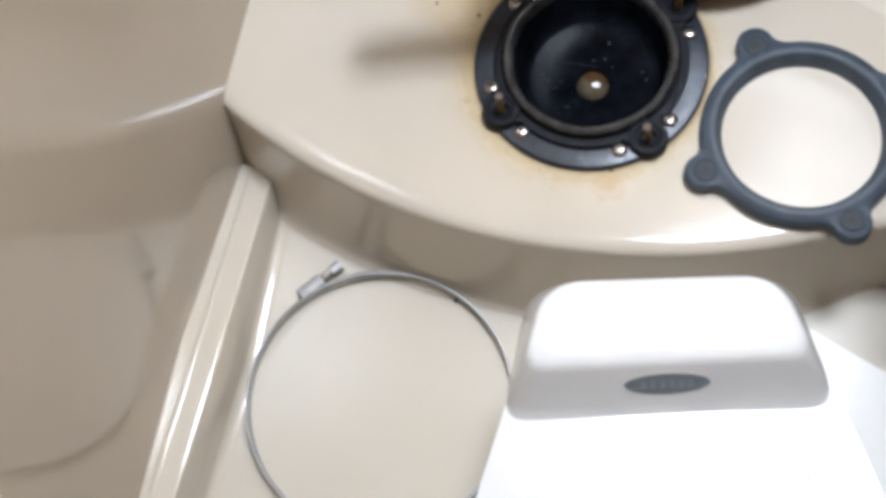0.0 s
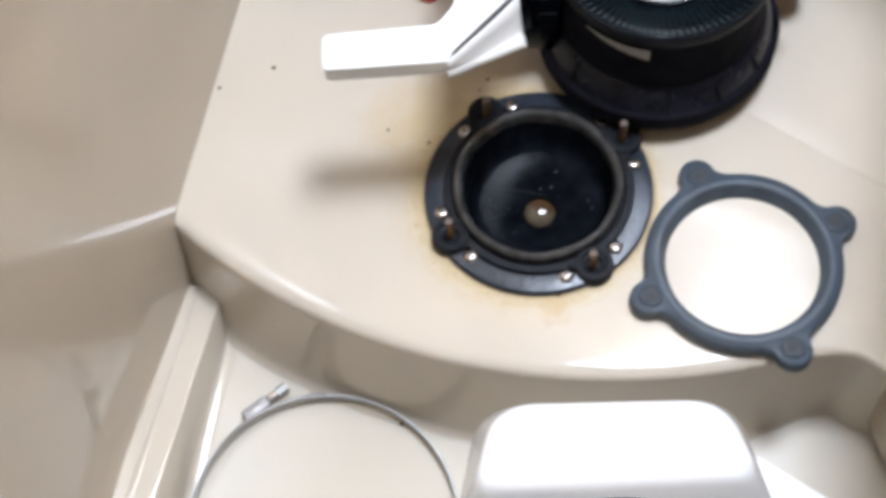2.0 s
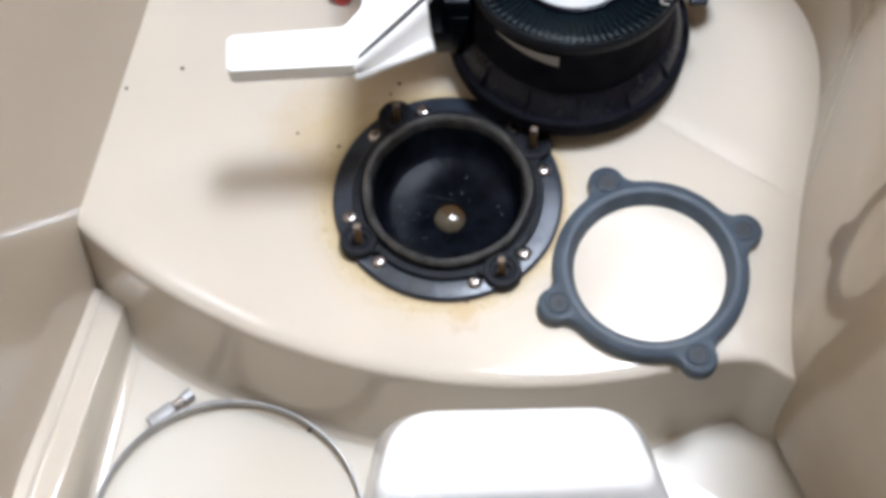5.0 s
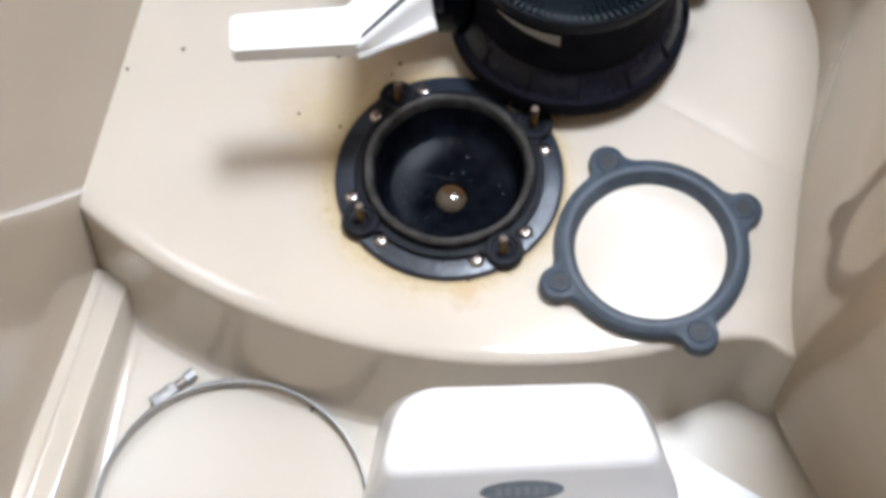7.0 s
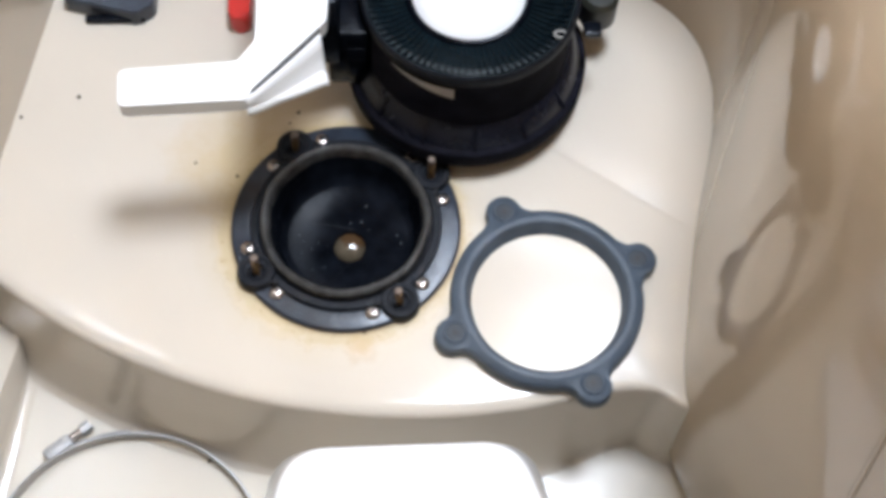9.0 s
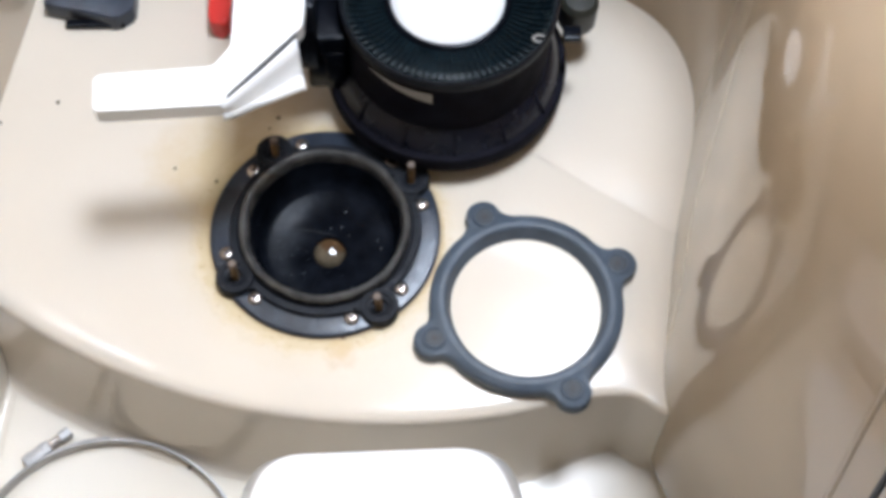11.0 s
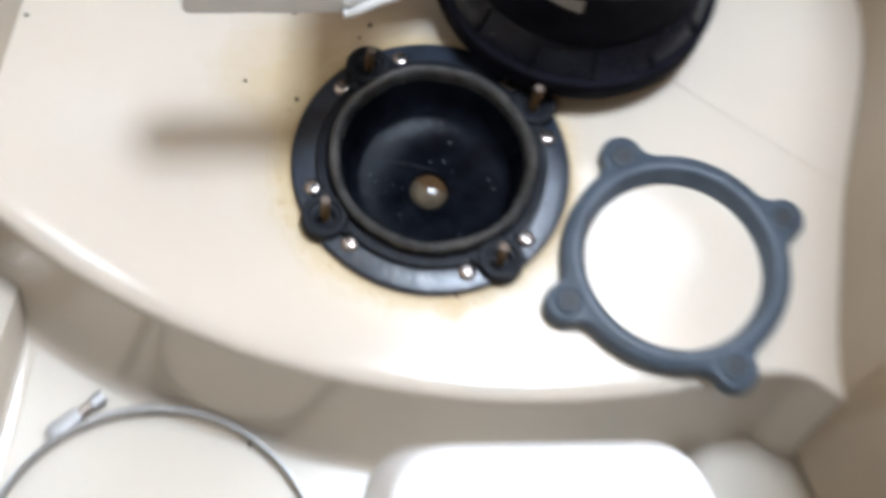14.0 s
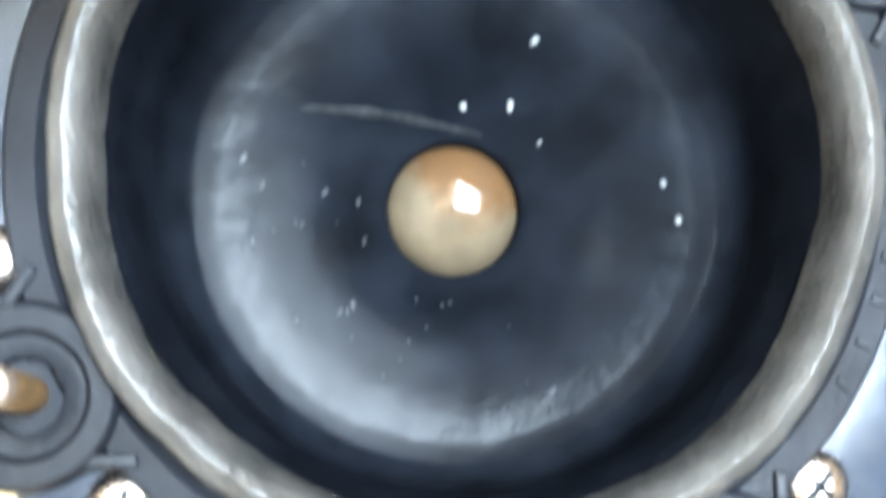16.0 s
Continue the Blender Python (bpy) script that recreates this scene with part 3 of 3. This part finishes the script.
def build_valve():
    root = thing("toilet_valve_base", VALVE[0], VALVE[1], 0.0, "black plastic toilet valve base with ribbed funnel, standing on the shelf", "toilet part")
    part("foot", lathe([(0.066, 0.0), (0.067, 0.009), (0.070, 0.014), (0.080, 0.0170)], 96), valve_black, root)
    part("skirt", lathe([(0.078, 0.0170), (0.0930, 0.0160), (0.0962, 0.0168), (0.0976, 0.0190), (0.0978, 0.0325), (0.0970, 0.0345), (0.0955, 0.0353), (0.0925, 0.0358)], 96), valve_black, root)
    part("skirt_slope", lathe([(0.0930, 0.0345), (0.0922, 0.0368), (0.0880, 0.0452), (0.0835, 0.0535), (0.0812, 0.0550)], 96), skirt_gloss, root, "polished sloping skirt")
    part("body", lathe([(0.0812, 0.050), (0.0812, 0.070), (0.0812, 0.085), (0.0805, 0.100), (0.0815, 0.111)], 96), valve_black, root)
    part("upper_rim", lathe([(0.0813, 0.110), (0.0838, 0.1125), (0.0843, 0.116), (0.0843, 0.120), (0.0838, 0.1228), (0.0828, 0.1238), (0.0818, 0.1228), (0.0808, 0.1180)], 96), flange_step, root)
    fun = lathe([(0.0810, 0.1190), (0.078, 0.1140), (0.066, 0.1035), (0.052, 0.097), (0.044, 0.095)], 96)
    for v in fun.verts:
        v.co.y += 0.013 * min(1.0, max(0.0, (0.079 - v.co.xy.length) / 0.029))
    part("funnel", fun, black_ribbed, root)
    for k in range(84):
        a = 2 * math.pi * k / 84
        bm = bmesh.new()
        pts = [(0.079, 0.1168), (0.066, 0.1053), (0.050, 0.0975)]
        hw = 0.0008
        vs = []
        for r, z in pts:
            vs.append((bm.verts.new((r, -hw, z - 0.003)), bm.verts.new((r, -hw * 0.5, z + 0.0004)), bm.verts.new((r, hw * 0.5, z + 0.0004)), bm.verts.new((r, hw, z - 0.003))))
        for p, q in zip(vs, vs[1:]):
            for j in range(3):
                bm.faces.new((p[j], q[j], q[j + 1], p[j + 1]))
        bm.faces.new(vs[0])
        bm.faces.new(vs[-1][::-1])
        bmesh.ops.transform(bm, matrix=Matrix.Rotation(a, 4, "Z"), verts=bm.verts)
        for v in bm.verts:
            v.co.y += 0.013 * min(1.0, max(0.0, (0.079 - v.co.xy.length) / 0.029))
        bmesh.ops.recalc_face_normals(bm, faces=bm.faces)
        part("rib", bm, black_ribbed, root)
    part("seal_ring", lathe([(0.050, 0.0935), (0.0485, 0.0965), (0.046, 0.0970), (0.0445, 0.0950)], 72, centre=(0, 0.013, 0.0035)), black_gloss, root)
    part("valve_ball", lathe([(0.0455, 0.0925), (0.042, 0.0965), (0.034, 0.1010), (0.022, 0.1040), (0.010, 0.1052), (0.0, 0.1055)], 64, centre=(0, 0.013, 0.0035)), white_plastic, root, "glossy white valve ball")
    # fins on the sloping skirt
    for ang in (-140, -114, -88, -62, -36):
        a = radians(ang)
        bm = box(0, 0, 0.0, 0.0030, 0.0022, 0.0200, 0.0006)
        bmesh.ops.transform(bm, matrix=Matrix.Rotation(a, 4, "Z") @ Matrix.Translation((0.0880, 0, 0.0452)) @ Matrix.Rotation(radians(-35), 4, "Y"), verts=bm.verts)
        part("fin", bm, valve_black, root)
    # label on the side
    bm = bmesh.new()
    rows = []
    for k in range(9):
        a = radians(-137 + k * 4.6)
        wide = 0.12 + 0.88 * k / 8
        rows.append([bm.verts.new((0.0832 * math.cos(a), 0.0832 * math.sin(a), z)) for z in (0.107 - 0.013 * wide, 0.107)])
    for p, q in zip(rows, rows[1:]):
        bm.faces.new((p[0], q[0], q[1], p[1]))
    part("label_sticker", bm, label_paper, root, "pale grey worn sticker")
    # clip lug on one side, small loop on the rim, hose stub behind
    part("clip", box(0.0965, -0.012, 0.082, 0.014, 0.012, 0.006, 0.0015), black_gloss, root)
    part("clip", box(-0.088, -0.020, 0.060, 0.016, 0.020, 0.05, 0.002), black_gloss, root)
    loop = [(0.066 + 0.0045 * math.cos(t), -0.040 + 0.0030 * math.sin(t), 0.1165) for t in [radians(q * 20) for q in range(0, 18)]]
    part("loop", tube(loop, 0.0009, 8), label_paper, root)
    part("hose_stub", lathe([(0.0, 0.0), (0.013, 0.001), (0.0155, 0.006), (0.0155, 0.03), (0.012, 0.034), (0.0, 0.035)], 32, centre=(0.106, 0.024, 0.045)), olive, root, "dark olive rubber knob")
    part("bracket", box(-0.094, 0.004, 0.070, 0.034, 0.066, 0.068, 0.004), black_gloss, root)
    # pedal: a wide blade that bends into a flat grip
    blade = rounded([(-0.2465, -0.128), (-0.1595, -0.1238), (-0.156, -0.1150), (-0.106, -0.0595), (-0.105, -0.040), (-0.105, 0.070), (-0.154, 0.070), (-0.1555, -0.0755), (-0.167, -0.0925), (-0.2485, -0.0985)],
                    [0.004, 0.004, 0.004, 0.010, 0.01, 0.002, 0.002, 0.01, 0.01, 0.004])
    pedal = part("pedal", slab(blade, 0.150, 0.164, 0.003, 4), white_plastic, root, "white plastic foot pedal")
    # thin cheek plate along the bend, with an out-turned lower lip towards the body
    cheek = bmesh.new()
    line = smooth_path([(-0.161, -0.1225), (-0.148, -0.1095), (-0.127, -0.0875), (-0.111, -0.0690)], 5)
    rows = []
    for i, (x, y) in enumerate(line):
        t = i / (len(line) - 1)
        drop, out = 0.010 + 0.020 * t, 0.0015 + 0.0108 * t
        lip = 0.0012 + 0.0075 * max(0.0, (t - 0.45) / 0.55) ** 0.7
        prof = [(0.0, 0.162), (out * 0.25, 0.162 - drop * 0.45), (out * 0.75, 0.162 - drop * 0.92), (out, 0.162 - drop), (out + lip * 0.35, 0.1622 - drop), (out + lip * 0.8, 0.1605 - drop), (out + lip, 0.158 - drop)]
        rows.append([cheek.verts.new((x + o * 0.25, y - o, z)) for o, z in prof])
    for p, q in zip(rows, rows[1:]):
        for j in range(6):
            cheek.faces.new((p[j], q[j], q[j + 1], p[j + 1]))
    ob = part("cheek_plate", cheek, white_satin, pedal, angle=70)
    so = ob.modifiers.new("thickness", "SOLIDIFY")
    so.thickness = 0.0016
    # black rod laid in the gap to draw its shade
    part("gap_shade", tube([(x + 0.0003, y + 0.0030, 0.1612) for x, y in line[2:]], 0.0014, 8), gasket_and_shade_black, pedal, "black strip standing in for shade between blade and cheek")
    part("pivot", box(-0.112, -0.010, 0.112, 0.026, 0.050, 0.080, 0.004), black_gloss, root)
    return root


build_valve()


# ---------------- toilet bowl in front of the shelf ----------------
def build_toilet():
    root = thing("toilet", 0.046, -0.30, FLOOR_Z, "white plastic toilet with closed lid, standing on the lower floor", "toilet", rz=2.4)
    up = -FLOOR_Z

    def P(pts):
        return [(x - 0.046, y + 0.30) for x, y in pts]
    # hinge cover: a tapering hood with a hollow front
    rings = []
    bm = bmesh.new()
    levels = [(0.0835, 0.1050, -0.2895, -0.1985), (0.0860, 0.1045, -0.2860, -0.1990), (0.0920, 0.1030, -0.2830, -0.2005), (0.1020, 0.0995, -0.2780, -0.2030), (0.1150, 0.0945, -0.2725, -0.2065),
              (0.1240, 0.0905, -0.2690, -0.2090), (0.1280, 0.0888, -0.2665, -0.2105), (0.1298, 0.0858, -0.2633, -0.2140), (0.1305, 0.0770, -0.2575, -0.2205)]
    for z, hw, yf, yb in levels:
        o = rounded(P([(0.046 - hw, yf), (0.046 + hw, yf), (0.046 + hw * 0.81, yb - 0.004), (0.046 - hw * 0.81, yb)]), [0.014, 0.014, 0.034, 0.034], 8)
        rings.append([bm.verts.new((x, y, z + up)) for x, y in o])
    for a, b in zip(rings, rings[1:]):
        n = len(a)
        for k in range(n):
            bm.faces.new((a[k], a[(k + 1) % n], b[(k + 1) % n], b[k]))
    bm.faces.new(rings[-1])
    bmesh.ops.recalc_face_normals(bm, faces=bm.faces)
    hood = part("hinge_cover", bm, white_plastic, root, angle=60)
    # oval badge, leaning with the hood's front
    bd = lathe([(0.0265, 0.0), (0.0268, 0.0012), (0.0258, 0.0018), (0.0, 0.0018)], 48)
    bmesh.ops.transform(bd, matrix=Matrix.Translation((0.0, 0.0263, 0.1085 + up)) @ Matrix.Rotation(radians(66), 4, "X") @ Matrix.Diagonal((1, 0.40, 1, 1)), verts=bd.verts)
    badge = part("badge", bd, badge_grey, hood, "oval grey badge")
    for q in range(6):
        mk = box(-0.0145 + q * 0.0058, 0, 0.0021, 0.0036, 0.0075, 0.0004, 0.0002)
        bmesh.ops.transform(mk, matrix=Matrix.Translation((0.0, 0.0263, 0.1085 + up)) @ Matrix.Rotation(radians(66), 4, "X"), verts=mk.verts)
        part("badge_bar", mk, badge_mark, badge)
    # lid
    lid = rounded(P([(-0.0560, -0.276), (-0.125, -0.47), (-0.12, -0.66), (0.046, -0.74), (0.212, -0.66), (0.217, -0.47), (0.148, -0.272)]), [0.006, 0.2, 0.12, 0.2, 0.12, 0.2, 0.012], 8)
    part("lid", slab(lid, 0.066 + up, 0.084 + up, 0.006, 4), white_plastic, root)
    seat = rounded(P([(-0.060, -0.288), (-0.126, -0.47), (-0.116, -0.655), (0.046, -0.735), (0.208, -0.655), (0.218, -0.47), (0.152, -0.288)]), [0.012, 0.2, 0.12, 0.2, 0.12, 0.2, 0.012], 8)
    part("seat", slab(seat, 0.046 + up, 0.0635 + up, 0.006, 4), white_plastic, root)
    # bowl body, narrowing to the foot
    bm = bmesh.new()
    rings = []
    for z, s, dy in ((0.045, 0.98, 0), (0.03, 1.0, 0), (0.0, 0.97, 0), (-0.05, 0.86, 0.005), (-0.09, 0.80, 0.008), (FLOOR_Z, 0.80, 0.008)):
        pts = [((x - 0.046) * s + 0.046, (y + 0.30) * (0.5 + 0.5 * s) - 0.30 + dy) for x, y in [(-0.046, -0.218), (-0.112, -0.46), (-0.10, -0.63), (0.046, -0.70), (0.192, -0.63), (0.204, -0.46), (0.138, -0.218)]]
        rings.append([bm.verts.new((x, y, z + up)) for x, y in rounded(P(pts), [0.03, 0.2, 0.12, 0.2, 0.12, 0.2, 0.03], 8)])
    for a, b in zip(rings, rings[1:]):
        n = len(a)
        for k in range(n):
            bm.faces.new((a[k], a[(k + 1) % n], b[(k + 1) % n], b[k]))
    bm.faces.new(rings[0])
    bm.faces.new(rings[-1])
    bmesh.ops.recalc_face_normals(bm, faces=bm.faces)
    part("bowl", bm, white_plastic, root, angle=60)
    # hinge ribs and buttons on the lid
    for x, y, sx, sy in ((-0.0840, -0.0240, 0.0016, 0.028), (0.0535, -0.0270, 0.0018, 0.030), (-0.0735, -0.0390, 0.0028, 0.0024), (-0.0600, -0.0390, 0.0026, 0.0022), (0.0820, -0.0320, 0.0028, 0.0024)):
        part("hinge_rib", box(x, y, 0.0843 + up, sx, sy, 0.0022, 0.0006), white_satin, root)
    # side wing of the deck
    wing = rounded(P([(0.135, -0.205), (0.150, -0.212), (0.235, -0.272), (0.245, -0.40), (0.17, -0.40), (0.13, -0.30)]), 0.008, 4)
    part("deck_wing", slab(wing, -0.012 + up, 0.0 + up, 0.003, 3), white_satin, root)
    return root


build_toilet()


# ---------------- hose clamp on the lower floor ----------------
def build_clamp():
    root = thing("hose_clamp", -0.176, -0.235, FLOOR_Z, "large stainless worm-drive hose clamp lying on the floor", "hose clamp")
    r, h = 0.1072, 0.0138

    def oval(a, rr, i):
        return rr * (1 + 0.012 * math.cos(2 * a + 0.6))
    part("band", lathe([(r, 0.0006), (r + 0.0016, 0.0006), (r + 0.0016, h), (r, h), (r, 0.0006)], 160, oval), band_steel, root)
    # overlapping tail of the band
    bm = bmesh.new()
    rows = []
    for k in range(25):
        a = radians(92 + k * 2.2)
        rr = r + 0.0022
        rows.append([bm.verts.new((rr * math.cos(a), rr * math.sin(a), z)) for z in (0.001, h)])
    for p, q in zip(rows, rows[1:]):
        bm.faces.new((p[0], q[0], q[1], p[1]))
    ob = part("band_tail", bm, band_steel, root)
    so = ob.modifiers.new("thickness", "SOLIDIFY")
    so.thickness = 0.0008
    a = radians(122.5)
    base = Matrix.Translation(((r + 0.0075) * math.cos(a), (r + 0.0075) * math.sin(a), 0)) @ Matrix.Rotation(a + math.pi / 2 + radians(6), 4, "Z")
    hb = box(0, 0, 0.0066, 0.024, 0.0105, 0.0118, 0.0022)
    bmesh.ops.transform(hb, matrix=base, verts=hb.verts)
    housing = part("screw_housing", hb, band_steel, root, "grey steel worm housing")
    rod = tube([(-0.022, -0.001, 0.0068), (-0.012, -0.001, 0.0068)], 0.0036, 16)
    bmesh.ops.transform(rod, matrix=base, verts=rod.verts)
    part("worm_screw", rod, steel, housing)
    hexa = tube([(-0.031, -0.0012, 0.0068), (-0.022, -0.001, 0.0068)], 0.0048, 6)
    bmesh.ops.transform(hexa, matrix=base, verts=hexa.verts)
    part("hex_head", hexa, band_steel, housing)
    for q in (-0.006, 0.006):
        st = box(q, 0, 0.0127, 0.0022, 0.0100, 0.0012, 0.0004)
        bmesh.ops.transform(st, matrix=base, verts=st.verts)
        part("strap", st, band_steel, housing)
    return root


build_clamp()


# ---------------- loose things at the back of the shelf ----------------
def build_red_tool():
    root = thing("red_handle", -0.0905, 0.229, 0.0, "red plastic tool handle lying on the shelf beside the pedal", "tool")
    o = rounded([(-0.008, -0.036), (0.009, -0.038), (0.012, 0.075), (-0.012, 0.075)], 0.006, 5)
    part("grip", slab(o, 0.0, 0.022, 0.006, 4), red_plastic, root)
    # no groove is cut: a dark strip on top draws its shade
    part("groove_shade_strip", box(0.0005, 0.005, 0.0222, 0.019, 0.0016, 0.0012, 0.0004), recess_shade, root)
    return root


def build_pad():
    root = thing("black_box", -0.203, 0.241, 0.0, "small black plastic tray with round recess lying on the shelf", "plastic part")
    o = rounded([(-0.036, -0.024), (0.026, -0.040), (0.040, -0.030), (0.040, 0.045), (-0.036, 0.045)], [0.003, 0.006, 0.006, 0.003, 0.003], 3)
    part("tray", slab(o, 0.0, 0.018, 0.003, 3), flange_plastic, root)
    part("recess", lathe([(0.026, 0.0182), (0.0245, 0.0205), (0.023, 0.0185), (0.0, 0.0183)], 40, centre=(0.0, 0.008, 0)), black_gloss, root)
    part("edge_strip", box(0.006, -0.0355, 0.004, 0.050, 0.006, 0.006, 0.001), black_gloss, root)
    return root


build_red_tool()
build_pad()


def build_crumb(x, y, z, r, seed):
    random.seed(seed)
    bm = bmesh.new()
    bmesh.ops.create_icosphere(bm, subdivisions=2, radius=r)
    for v in bm.verts:
        v.co *= random.uniform(0.7, 1.25)
        v.co.z *= 0.55
    ob = link("dirt_crumb", bm, dirt)
    ob.matrix_world = pose(x, y, z + r * 0.4, 0, 0, seed * 37)
    tagged(ob, "tiny dark brown crumb of dirt on gelcoat", "dirt crumb", "dirt crumbs")


CRUMBS = ((-0.222, 0.130, 0, 0.0018), (-0.267, 0.111, 0, 0.0016), (-0.091, 0.121, 0, 0.0020), (0.014, -0.0835, 0, 0.0021), (-0.116, -0.149, FLOOR_Z, 0.0019),
          (0.168, -0.184, FLOOR_Z, 0.0017), (-0.088, 0.053, 0, 0.0016), (-0.122, 0.066, 0, 0.0013), (-0.040, 0.112, 0, 0.0016), (-0.047, 0.102, 0, 0.0011), (0.086, -0.055, 0, 0.0012))
for i, (x, y, z, r) in enumerate(CRUMBS):
    build_crumb(x, y, z, r, i + 1)


# ---------------- locker door in the side wall ----------------
def build_door():
    n = Vector((-0.937, -0.349, -0.030)).normalized()
    h = Vector((-n.y, n.x, 0)).normalized()
    if h.y > 0:
        h = -h
    up = h.cross(n)
    if up.z < 0:
        up = -up
    org = Vector((0.305, -0.301, 0.164)) - n * 0.001
    root = new("door_1")
    root.matrix_world = Matrix.Translation(org) @ Matrix((h, up, n)).transposed().to_4x4()
    tagged(root, "cream locker door with black rubber gasket, shut", "door", kind="structure")

    def tilt(p):
        return (p[0] - 0.13 * p[1], p[1])
    line = [(0.29, 0.0), (0.10, 0.0), (0.020, 0.0)] + [(0.020 - 0.020 * math.sin(t), 0.020 - 0.020 * math.cos(t)) for t in (0.4, 0.8, 1.2)] + [(0.0, 0.03), (0.0, 0.12), (0.0, 0.215)]
    part("gasket", tube([(*tilt(p), 0.004) for p in line], 0.0021, 10), gasket_and_shade_black, root, "black rubber gasket")
    bead = [(0.29, -0.026), (0.02, -0.026)] + [(0.02 - 0.046 * math.sin(t), 0.020 - 0.046 * math.cos(t)) for t in (0.3, 0.6, 0.9, 1.2, 1.45)] + [(-0.026, 0.10), (-0.026, 0.215)]
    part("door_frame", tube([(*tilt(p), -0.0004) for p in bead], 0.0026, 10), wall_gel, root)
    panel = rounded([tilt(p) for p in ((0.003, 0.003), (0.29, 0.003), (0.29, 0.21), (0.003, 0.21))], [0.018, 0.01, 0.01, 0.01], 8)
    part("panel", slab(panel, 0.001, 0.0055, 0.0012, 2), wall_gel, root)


build_door()
